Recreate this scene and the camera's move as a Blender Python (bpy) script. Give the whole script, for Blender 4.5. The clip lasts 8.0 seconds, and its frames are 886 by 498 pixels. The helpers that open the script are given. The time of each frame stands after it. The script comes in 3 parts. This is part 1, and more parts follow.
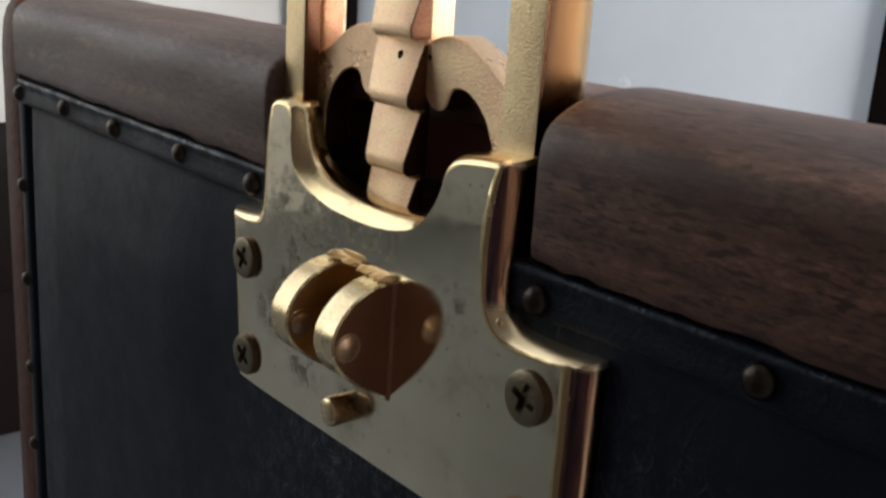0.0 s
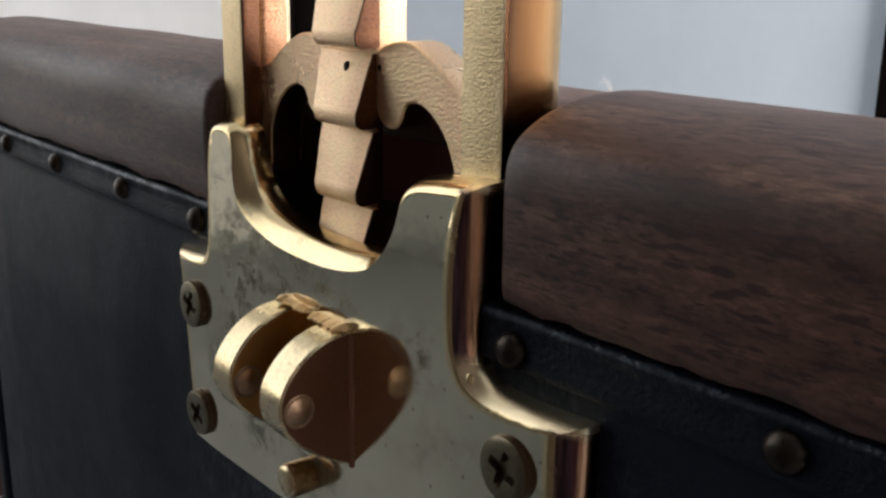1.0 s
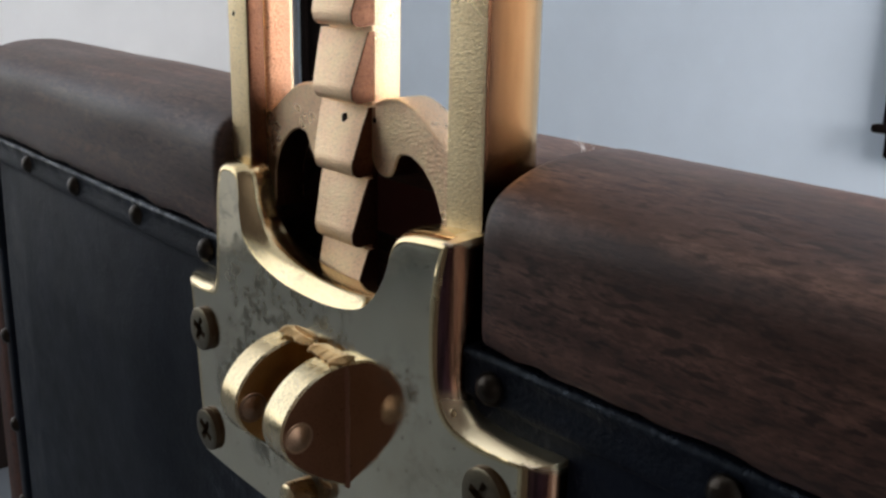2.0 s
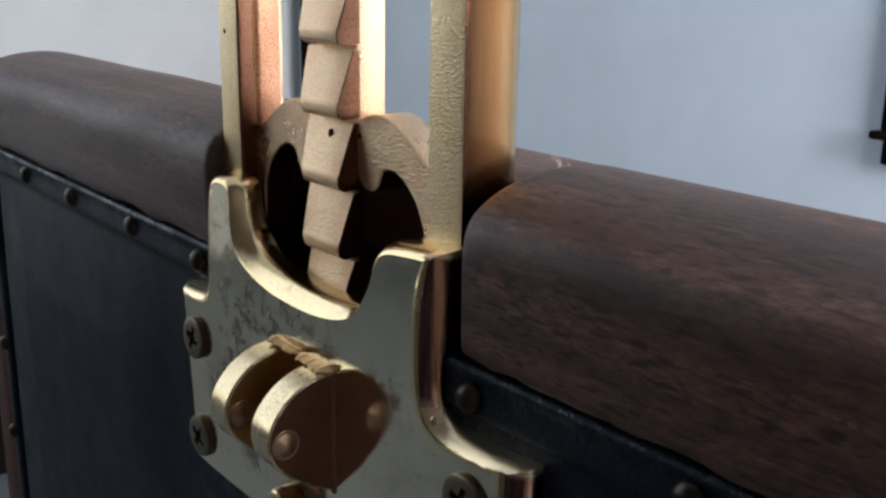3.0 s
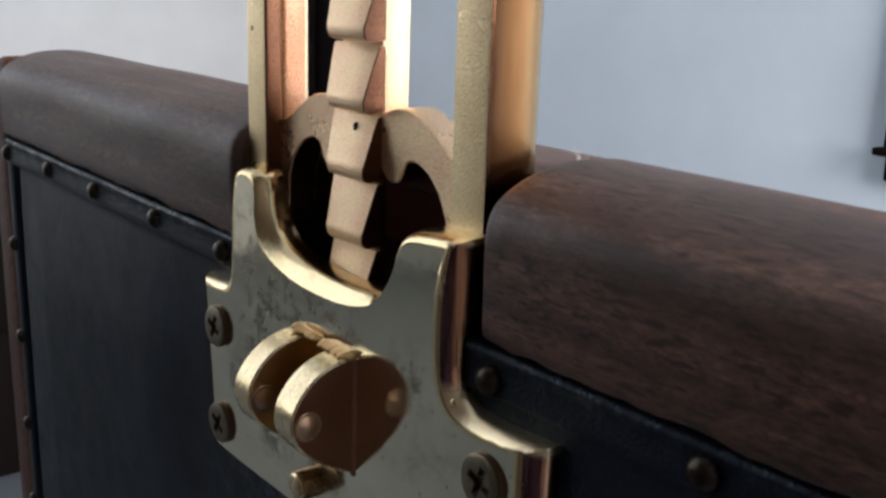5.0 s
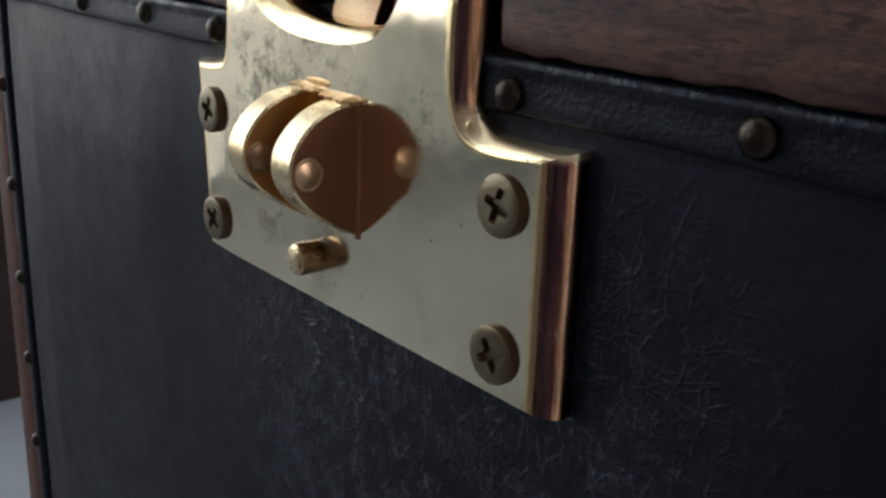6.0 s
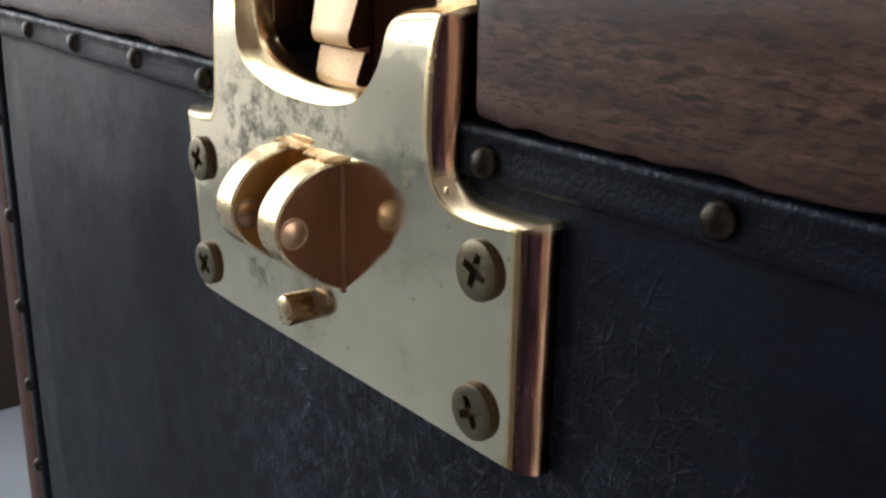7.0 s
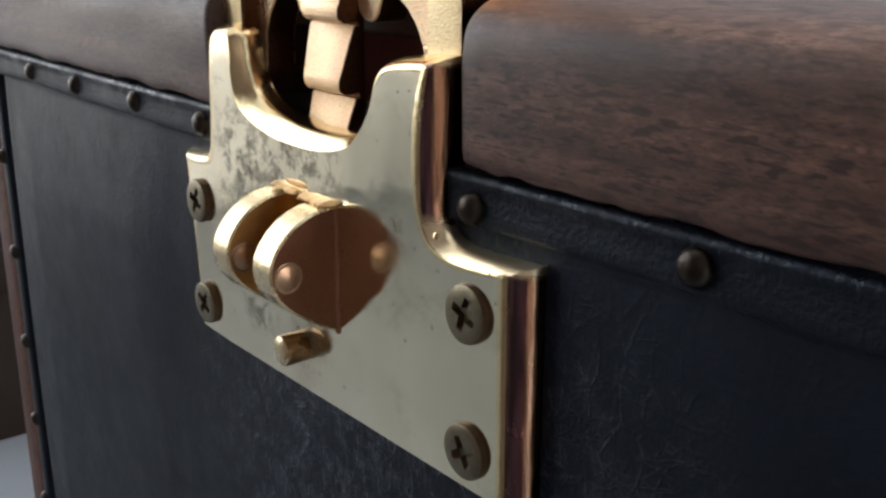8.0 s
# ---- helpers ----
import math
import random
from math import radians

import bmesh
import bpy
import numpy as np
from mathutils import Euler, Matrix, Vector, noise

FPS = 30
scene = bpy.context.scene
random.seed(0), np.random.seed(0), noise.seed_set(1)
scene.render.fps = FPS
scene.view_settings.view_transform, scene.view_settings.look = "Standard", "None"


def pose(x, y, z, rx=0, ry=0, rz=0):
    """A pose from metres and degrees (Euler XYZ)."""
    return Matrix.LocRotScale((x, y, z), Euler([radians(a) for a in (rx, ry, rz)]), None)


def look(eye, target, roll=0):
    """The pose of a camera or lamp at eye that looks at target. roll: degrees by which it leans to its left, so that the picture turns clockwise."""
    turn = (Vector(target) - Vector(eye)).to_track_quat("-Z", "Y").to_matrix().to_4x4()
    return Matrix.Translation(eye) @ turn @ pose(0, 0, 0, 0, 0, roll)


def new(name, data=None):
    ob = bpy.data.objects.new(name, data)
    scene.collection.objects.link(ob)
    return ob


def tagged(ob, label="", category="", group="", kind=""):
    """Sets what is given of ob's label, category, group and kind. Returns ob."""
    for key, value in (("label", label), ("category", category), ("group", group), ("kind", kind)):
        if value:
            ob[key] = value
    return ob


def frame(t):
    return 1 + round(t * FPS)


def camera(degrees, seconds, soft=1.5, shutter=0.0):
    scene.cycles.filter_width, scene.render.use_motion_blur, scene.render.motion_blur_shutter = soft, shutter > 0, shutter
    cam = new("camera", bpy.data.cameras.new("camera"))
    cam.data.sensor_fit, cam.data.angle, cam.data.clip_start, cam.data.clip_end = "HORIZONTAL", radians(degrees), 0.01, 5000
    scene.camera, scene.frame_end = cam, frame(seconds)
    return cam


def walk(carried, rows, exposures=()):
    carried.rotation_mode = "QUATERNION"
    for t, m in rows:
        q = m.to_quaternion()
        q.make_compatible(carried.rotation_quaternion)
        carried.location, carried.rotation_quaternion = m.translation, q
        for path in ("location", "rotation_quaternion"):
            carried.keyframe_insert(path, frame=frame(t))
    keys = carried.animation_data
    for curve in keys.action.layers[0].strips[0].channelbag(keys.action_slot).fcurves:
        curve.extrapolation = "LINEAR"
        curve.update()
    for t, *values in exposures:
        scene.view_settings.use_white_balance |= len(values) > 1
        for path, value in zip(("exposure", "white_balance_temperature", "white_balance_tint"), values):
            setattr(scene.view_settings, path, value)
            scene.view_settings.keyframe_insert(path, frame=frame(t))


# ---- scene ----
cam = camera(46.8, 8.0, soft=2.5, shutter=0.4)
PATH = [
    (0, (0.13013, -0.09654, 0.06779), (0.04315, -0.02042, 0.03556), 3.94),
    (0.2, (0.13042, -0.09649, 0.07100), (0.04314, -0.02053, 0.03917), 3.76),
    (0.5, (0.12906, -0.09341, 0.07303), (0.04123, -0.01807, 0.04126), 3.65),
    (0.7, (0.12658, -0.08613, 0.07154), (0.03857, -0.01064, 0.04059), 2.74),
    (1, (0.11652, -0.07576, 0.06593), (0.02846, -0.00049, 0.03461), 0.92),
    (1.2, (0.11889, -0.07823, 0.06772), (0.03026, -0.00368, 0.03633), 1.25),
    (1.5, (0.12425, -0.07887, 0.07461), (0.03528, -0.00501, 0.04253), 1.08),
    (1.7, (0.12438, -0.07914, 0.07531), (0.03565, -0.00515, 0.04285), 1.18),
    (2.8, (0.13055, -0.07906, 0.08041), (0.04154, -0.00560, 0.04754), 0.72),
    (3, (0.13058, -0.07956, 0.07870), (0.04159, -0.00572, 0.04663), 1.02),
    (3.2, (0.13199, -0.07800, 0.07949), (0.04280, -0.00454, 0.04711), 0.74),
    (3.5, (0.13225, -0.08031, 0.08049), (0.04338, -0.00643, 0.04816), 1.06),
    (3.8, (0.13119, -0.07993, 0.08280), (0.04220, -0.00644, 0.04994), 0.82),
    (4, (0.13089, -0.07878, 0.08008), (0.04205, -0.00478, 0.04798), 0.91),
    (4.2, (0.13122, -0.07869, 0.08268), (0.04242, -0.00492, 0.04992), 0.58),
    (5.3, (0.13365, -0.08718, 0.06707), (0.04412, -0.01320, 0.03686), 2.15),
    (5.5, (0.13081, -0.08559, 0.05405), (0.04122, -0.01185, 0.02346), 1.88),
    (5.7, (0.12833, -0.08507, 0.04468), (0.03884, -0.01211, 0.01201), 1.71),
    (6, (0.12911, -0.08193, 0.04229), (0.04048, -0.00943, 0.00640), 2.02),
    (6.2, (0.13006, -0.08031, 0.04315), (0.04104, -0.00828, 0.00727), 1.65),
    (6.5, (0.13097, -0.08075, 0.05087), (0.04267, -0.00852, 0.01365), 1.27),
    (7, (0.13173, -0.08070, 0.05223), (0.04316, -0.00850, 0.01560), 1.11),
    (7.2, (0.13106, -0.08000, 0.05213), (0.04235, -0.00781, 0.01580), 1.28),
    (7.5, (0.13348, -0.08204, 0.05835), (0.04455, -0.00992, 0.02243), 0.69),
    (8, (0.13478, -0.08007, 0.05661), (0.04516, -0.00818, 0.02195), 0.07),
]
EXPOSURES = [(0, -0.10, 7450, 17), (1.0, -0.13, 7300, 17), (3.5, -0.46, 6500, 14), (4.2, -0.50, 6500, 14), (5.3, -0.13, 6900, 16), (5.7, 0.09, 6950, 16), (6.5, 0.98, 7100, 17), (8, 0.86, 7100, 17)]
cam.data.dof.use_dof = True
cam.data.dof.focus_distance, cam.data.dof.aperture_fstop = 0.145, 140
walk(cam, [(t, look(eye, target, roll)) for t, eye, target, roll in PATH], EXPOSURES)

# ---- daylight: a window in the wall on one side, a second in the opposite wall ----
world = bpy.data.worlds.new("daylight")
scene.world = world
world.use_nodes = True
wn = world.node_tree
sky = wn.nodes.new("ShaderNodeTexSky")
sky.sky_type, sky.sun_disc = "NISHITA", False
sky.sun_elevation, sky.sun_rotation = radians(35), radians(75)
wn.nodes["Background"].inputs["Strength"].default_value = 0.12
wn.links.new(sky.outputs["Color"], wn.nodes["Background"].inputs["Color"])


def window_lamp(name, m, width, height, watts, colour):
    data = bpy.data.lights.new(name, "AREA")
    data.shape, data.size, data.size_y, data.energy, data.color = "RECTANGLE", width, height, watts, colour
    ob = new(name, data)
    ob.matrix_world = m
    return ob


window_lamp("window_light", look((1.38, 0.46, 0.45), (0.2, 0.85, 0.05)), 0.8, 0.9, 62, (0.96, 0.98, 1.0))
window_lamp("window_light", look((-1.74, -1.01, 0.765), (-0.2, -1.0, 0.72)), 1.84, 1.63, 15.0, (0.88, 0.95, 1.0))

C = 0.01  # the small things are given in centimetres

# ---- materials ----
def material(name):
    m = bpy.data.materials.new(name)
    m.use_nodes = True
    return m, m.node_tree, m.node_tree.nodes["Principled BSDF"]


def node(tree, kind, **values):
    n = tree.nodes.new(kind)
    for key, value in values.items():
        n.inputs[key].default_value = value
    return n


def coords(tree, scale=(1, 1, 1), kind="Object"):
    c = tree.nodes.new("ShaderNodeTexCoord")
    mp = node(tree, "ShaderNodeMapping", Scale=scale)
    tree.links.new(c.outputs[kind], mp.inputs["Vector"])
    return mp.outputs["Vector"]


def noise_tex(tree, vec, scale, detail=6.0, rough=0.55, distortion=0.0):
    n = node(tree, "ShaderNodeTexNoise", Scale=scale, Detail=detail, Roughness=rough, Distortion=distortion)
    tree.links.new(vec, n.inputs["Vector"])
    return n.outputs["Fac"]


def ramp(tree, fac, stops):
    r = tree.nodes.new("ShaderNodeValToRGB")
    el = r.color_ramp.elements
    while len(el) < len(stops):
        el.new(0.5)
    for e, (p, c) in zip(el, stops):
        e.position, e.color = p, (*c, 1) if len(c) == 3 else c
    tree.links.new(fac, r.inputs["Fac"])
    return r.outputs["Color"]


def grey(p0, v0, p1, v1):
    return [(p0, (v0,) * 3), (p1, (v1,) * 3)]


def mix(tree, fac, a, b, kind="MIX"):
    n = tree.nodes.new("ShaderNodeMix")
    n.data_type, n.blend_type = "RGBA", kind
    for value, sock in ((fac, n.inputs[0]), (a, n.inputs[6]), (b, n.inputs[7])):
        if isinstance(value, (int, float)):
            sock.default_value = value
        elif isinstance(value, tuple):
            sock.default_value = (*value, 1)
        else:
            tree.links.new(value, sock)
    return n.outputs[2]


def bump(tree, bsdf, height, strength, distance):
    b = node(tree, "ShaderNodeBump", Strength=strength, Distance=distance)
    tree.links.new(height, b.inputs["Height"])
    prior = bsdf.inputs["Normal"].links
    if prior:
        tree.links.new(prior[0].from_socket, b.inputs["Normal"])
    tree.links.new(b.outputs["Normal"], bsdf.inputs["Normal"])


def walnut(name, dark, light, red, along=(0.22, 1, 1), gloss=0.23):
    m, t, b = material(name)
    v = coords(t, along)
    broad = noise_tex(t, v, 60, 4, 0.5, 1.5)
    fine = noise_tex(t, v, 760, 5, 0.6, 0.4)
    flake_way = coords(t, tuple(0.55 if a < 1 else 1 for a in along))
    base = mix(t, ramp(t, broad, grey(0.3, 0, 0.72, 1)), dark, light)
    base = mix(t, ramp(t, noise_tex(t, v, 34, 4), grey(0.40, 0, 0.66, 0.85)), base, red)
    base = mix(t, ramp(t, noise_tex(t, flake_way, 620, 6, 0.7), grey(0.42, 0.5, 0.58, 0)), base, dark)
    long_streak = coords(t, tuple(0.035 if a < 1 else 1 for a in along))
    base = mix(t, ramp(t, noise_tex(t, long_streak, 240, 5, 0.65, 0.3), grey(0.42, 0.52, 0.57, 0)), base, dark)
    base = mix(t, ramp(t, fine, grey(0.40, 0.35, 0.56, 0)), base, dark)
    bend = node(t, "ShaderNodeTexNoise", Scale=45.0, Detail=2.0)
    t.links.new(v, bend.inputs["Vector"])
    long_way = coords(t, tuple(0.22 if a < 1 else 1 for a in along))
    short_way = coords(t, tuple(0.34 if a < 1 else 1 for a in along))
    bent = mix(t, 0.0030, long_way, bend.outputs["Color"], "ADD")
    bent2 = mix(t, 0.0030, short_way, bend.outputs["Color"], "ADD")
    dense = ramp(t, noise_tex(t, short_way, 150, 3, 0.6), grey(0.38, 0.3, 0.58, 1))
    dash = ramp(t, noise_tex(t, bent, 1900, 3, 0.6), grey(0.52, 0, 0.64, 1))
    dot = ramp(t, noise_tex(t, bent2, 1900, 2, 0.5), grey(0.54, 0, 0.64, 1))
    pore = mix(t, 1.0, mix(t, 1.0, dash, dot, "LIGHTEN"), dense, "MULTIPLY")
    base = mix(t, mix(t, 1.0, pore, (0.72, 0.72, 0.72), "MULTIPLY"), base, (0.038, 0.020, 0.016))
    # long ragged dark flecks, thicker in some bands than in others
    fleck_way = coords(t, tuple(0.22 if a < 1 else 1 for a in along))
    fleck = ramp(t, noise_tex(t, mix(t, 0.003, fleck_way, bend.outputs["Color"], "ADD"), 1250, 1.5, 0.5, 0.3), grey(0.56, 0, 0.64, 1))
    banded = ramp(t, noise_tex(t, long_streak, 95, 3, 0.5), grey(0.36, 0.3, 0.55, 1))
    fleck = mix(t, 1.0, fleck, banded, "MULTIPLY")
    base = mix(t, mix(t, 1.0, fleck, (0.80, 0.80, 0.80), "MULTIPLY"), base, (0.022, 0.011, 0.009))
    t.links.new(base, b.inputs["Base Color"])
    t.links.new(ramp(t, noise_tex(t, v, 90, 4), grey(0.3, 0.46, 0.7, 0.62)), b.inputs["Roughness"])
    b.inputs["Specular IOR Level"].default_value = 0.3
    b.inputs["Coat Weight"].default_value = gloss
    b.inputs["Coat IOR"].default_value = 1.7
    b.inputs["Coat Roughness"].default_value = 0.38
    bump(t, b, fine, 0.25, 0.0004)
    bump(t, b, ramp(t, pore, grey(0, 1, 1, 0)), 0.08, 0.0003)
    return m


WALNUT = walnut("walnut", (0.042, 0.020, 0.015), (0.235, 0.136, 0.099), (0.240, 0.120, 0.083))
WALNUT_POST = walnut("walnut_upright", (0.075, 0.032, 0.020), (0.20, 0.088, 0.055), (0.19, 0.070, 0.042), (1, 1, 0.22), 0.0)
WALNUT_POST.node_tree.nodes["Principled BSDF"].inputs["Specular IOR Level"].default_value = 0.15


def leather():
    m, t, b = material("black_leather")
    v = coords(t)
    c = mix(t, ramp(t, noise_tex(t, v, 35, 5), grey(0.35, 0, 0.7, 1)), (0.0024, 0.0036, 0.0076), (0.0055, 0.0082, 0.0168))
    scratch = node(t, "ShaderNodeTexVoronoi", Scale=240.0)
    scratch.feature = "DISTANCE_TO_EDGE"
    shake = node(t, "ShaderNodeTexNoise", Scale=160.0, Detail=4.0)
    t.links.new(v, shake.inputs["Vector"])
    t.links.new(mix(t, 0.002, coords(t, (1.0, 1, 0.55)), shake.outputs["Color"], "ADD"), scratch.inputs["Vector"])
    thin = ramp(t, scratch.outputs["Distance"], grey(0.0, 1, 0.020, 0))
    wide = ramp(t, scratch.outputs["Distance"], grey(0.0, 1, 0.06, 0))
    some = ramp(t, noise_tex(t, v, 210, 5, 0.72), grey(0.46, 0, 0.60, 0.9))
    worn = node(t, "ShaderNodeVectorMath")
    worn.operation = "DISTANCE"
    t.links.new(coords(t, (0.72, 0, 1)), worn.inputs[0])
    worn.inputs[1].default_value = (0.015, 0.0, -0.026)
    rubbed = ramp(t, worn.outputs["Value"], grey(0.024, 1.0, 0.055, 0.06))
    near_plate = rubbed
    tall = t.nodes.new("ShaderNodeSeparateXYZ")
    t.links.new(v, tall.inputs[0])
    edge = node(t, "ShaderNodeMapRange", **{"From Min": 0.0225, "From Max": 0.0270})
    t.links.new(tall.outputs["Z"], edge.inputs["Value"])
    rubbed = mix(t, 1.0, rubbed, edge.outputs[0], "LIGHTEN")
    thin = mix(t, 1.0, mix(t, 1.0, thin, near_plate, "MULTIPLY"), (0.3, 0.3, 0.3), "MULTIPLY")
    # fine cross scratches under the plate, long ones along it and short ones across
    cuts = []
    for lean, turn, size in (((1, 1, 4.5), 78, 330.0), ((1, 1, 4.0), 108, 300.0), ((1, 1, 2.5), 35, 420.0)):
        cut = node(t, "ShaderNodeTexVoronoi", Scale=size)
        cut.feature = "DISTANCE_TO_EDGE"
        tilt = node(t, "ShaderNodeMapping", Scale=lean, Rotation=(0, radians(turn), 0))
        tilt.vector_type = "TEXTURE"
        t.links.new(mix(t, 0.0014, v, shake.outputs["Color"], "ADD"), tilt.inputs["Vector"])
        t.links.new(tilt.outputs["Vector"], cut.inputs["Vector"])
        cuts.append(ramp(t, cut.outputs["Distance"], grey(0.0, 1, 0.05, 0)))
        hair = mix(t, 1.0, ramp(t, cut.outputs["Distance"], grey(0.0, 1, 0.022, 0)), near_plate, "MULTIPLY")
        thin = mix(t, 1.0, thin, mix(t, 1.0, hair, ramp(t, noise_tex(t, v, 330, 5, 0.75), grey(0.50, 0, 0.64, 1)), "MULTIPLY"), "LIGHTEN")
    net = mix(t, 1.0, mix(t, 1.0, cuts[0], cuts[1], "LIGHTEN"), cuts[2], "LIGHTEN")
    net = mix(t, 1.0, mix(t, 1.0, net, near_plate, "MULTIPLY"), ramp(t, noise_tex(t, v, 120, 4, 0.7), grey(0.46, 0, 0.62, 1)), "MULTIPLY")
    c = mix(t, mix(t, 1.0, thin, some, "MULTIPLY"), c, (0.13, 0.15, 0.19))
    t.links.new(c, b.inputs["Base Color"])
    smoothed = mix(t, mix(t, 1.0, rubbed, some, "MULTIPLY"), ramp(t, noise_tex(t, v, 120, 6), grey(0.3, 0.46, 0.7, 0.56)), (0.24, 0.24, 0.24))
    t.links.new(smoothed, b.inputs["Roughness"])
    bump(t, b, mix(t, 1.0, noise_tex(t, coords(t, (1, 1, 0.6)), 900, 4, 0.7), rubbed, "MULTIPLY"), 0.30, 0.0007)
    t.links.new(mix(t, mix(t, 1.0, rubbed, some, "MULTIPLY"), (0.225, 0.225, 0.225), (0.44, 0.44, 0.44)), b.inputs["Specular IOR Level"])
    b.inputs["Specular Tint"].default_value = (0.66, 0.84, 1.0, 1)
    grain = node(t, "ShaderNodeTexVoronoi", Scale=900.0)
    t.links.new(v, grain.inputs["Vector"])
    bump(t, b, grain.outputs["Distance"], 0.09, 0.0003)
    # the folded strip is pebbled, the stretched sheet creased
    strip = node(t, "ShaderNodeMapRange", **{"From Min": 0.0192, "From Max": 0.0205})
    t.links.new(tall.outputs["Z"], strip.inputs["Value"])
    bump(t, b, mix(t, 1.0, noise_tex(t, v, 1300, 3, 0.6), strip.outputs[0], "MULTIPLY"), 0.26, 0.0008)
    sheet = ramp(t, strip.outputs[0], grey(0, 1, 1, 0))
    bump(t, b, noise_tex(t, v, 260, 6, 0.65), 0.13, 0.0008)
    bump(t, b, mix(t, 1.0, mix(t, 1.0, wide, some, "MULTIPLY"), near_plate, "MULTIPLY"), 0.22, 0.0010)
    bump(t, b, net, 0.21, 0.0008)
    # creases: thin upright ridges, where a broad patch lets them through
    crease = node(t, "ShaderNodeTexVoronoi", Scale=210.0)
    crease.feature = "DISTANCE_TO_EDGE"
    shaken = node(t, "ShaderNodeTexNoise", Scale=120.0, Detail=3.0)
    t.links.new(v, shaken.inputs["Vector"])
    warp = mix(t, 0.0018, coords(t, (1.0, 1, 0.45)), shaken.outputs["Color"], "ADD")
    t.links.new(warp, crease.inputs["Vector"])
    line = ramp(t, crease.outputs["Distance"], grey(0.0, 1, 0.07, 0))
    patch = ramp(t, noise_tex(t, v, 55, 5, 0.6), grey(0.46, 0, 0.62, 1))
    bump(t, b, mix(t, 1.0, mix(t, 1.0, line, patch, "MULTIPLY"), sheet, "MULTIPLY"), 0.06, 0.0005)
    return m


LEATHER = leather()


def metal(name, tint, dark, rough, grain, grain_scale, stain=0.0, pits=0.0, smear=False, flush=None):
    m, t, b = material(name)
    v = coords(t)
    b.inputs["Metallic"].default_value = 1.0
    c = mix(t, ramp(t, noise_tex(t, v, 90, 6), grey(0.35, 0, 0.75, 0.6)), tint, dark)
    r = ramp(t, noise_tex(t, v, 160, 6), grey(0.3, rough * 0.75, 0.75, rough * 1.4))
    if flush:
        c = mix(t, ramp(t, noise_tex(t, v, 120, 5, 0.6), grey(0.38, 0, 0.60, 0.85)), c, flush)
    if stain:
        blot = ramp(t, noise_tex(t, v, 75, 8, 0.7), grey(0.56, 0, 0.70, stain))
        c = mix(t, blot, c, tuple(x * 0.30 for x in dark))
        speck = node(t, "ShaderNodeTexVoronoi", Scale=260.0)
        ragged = node(t, "ShaderNodeTexNoise", Scale=900.0, Detail=3.0)
        t.links.new(v, ragged.inputs["Vector"])
        t.links.new(mix(t, 0.0016, v, ragged.outputs["Color"], "ADD"), speck.inputs["Vector"])
        c = mix(t, ramp(t, speck.outputs["Distance"], grey(0.04, 0.75, 0.09, 0)), c, (0.07, 0.05, 0.03))
        r = mix(t, blot, r, (0.5, 0.5, 0.5))
    if smear:
        # a mottled dark patina under the scoop and beside the cheeks
        for (x, z), size in (((-2.35, 2.1), 1.35), ((-0.9, 2.3), 1.1), ((0.25, 2.35), 0.8), ((-2.2, 0.9), 1.2), ((2.1, 1.9), 0.5), ((-2.9, 3.3), 0.5), ((-0.2, -0.6), 0.6), ((-1.9, -0.45), 0.8), ((-3.2, 0.1), 0.6)):
            off = node(t, "ShaderNodeVectorMath")
            off.operation = "DISTANCE"
            t.links.new(v, off.inputs[0])
            off.inputs[1].default_value = (x * C, 0.0017, z * C)
            near = ramp(t, off.outputs["Value"], grey(0.3 * size * C, 1, size * C, 0))
            spots = ramp(t, noise_tex(t, v, 260, 8, 0.74), grey(0.46, 0, 0.58, 1))
            dirty = mix(t, 1.0, near, spots, "MULTIPLY")
            c = mix(t, mix(t, 1.0, dirty, (0.85, 0.85, 0.85), "MULTIPLY"), c, (0.10, 0.095, 0.066))
            r = mix(t, dirty, r, (0.42, 0.42, 0.42))
    if pits:
        fine = noise_tex(t, v, 2600, 3, 0.6)
        c = mix(t, ramp(t, fine, grey(0.52, 0, 0.66, pits)), c, tuple(x * 0.35 for x in dark))
    t.links.new(c, b.inputs["Base Color"])
    t.links.new(r, b.inputs["Roughness"])
    bump(t, b, noise_tex(t, v, grain_scale, 5), grain, 0.0004)
    return m


BRASS = metal("polished_brass", (0.81, 0.74, 0.56), (0.69, 0.61, 0.43), 0.095, 0.02, 300, stain=0.3, smear=True)
brass_tree = BRASS.node_tree
bump(brass_tree, brass_tree.nodes["Principled BSDF"], noise_tex(brass_tree, coords(brass_tree), 60, 2, 0.4), 0.34, 0.0010)
RIM_WORN = metal("worn_brass_rim", (0.87, 0.71, 0.42), (0.72, 0.54, 0.28), 0.16, 0.08, 900, stain=0.45, pits=0.25)
LOBE = metal("worn_brass", (0.82, 0.69, 0.44), (0.60, 0.43, 0.22), 0.24, 0.10, 700, pits=0.35)
# LOBE_INNER has bounced light in its colour, LOBE_FACE tarnish and dark reflections
LOBE_INNER = metal("bounce_lit_brass", (0.50, 0.28, 0.10), (0.36, 0.18, 0.06), 0.42, 0.06, 500, pits=0.2)
LOBE_FACE = metal("tarnish_reflection_brass", (0.235, 0.112, 0.068), (0.165, 0.073, 0.046), 0.34, 0.06, 500, pits=0.3)
CAST = metal("cast_brass", (1.0, 0.79, 0.49), (0.97, 0.68, 0.40), 0.32, 0.58, 2700, pits=0.34, flush=(0.98, 0.66, 0.43))
CAST.node_tree.nodes["Principled BSDF"].inputs["Metallic"].default_value = 0.9
STILE = metal("filed_brass", (0.94, 0.75, 0.45), (0.80, 0.60, 0.34), 0.33, 0.46, 2800, pits=0.34)


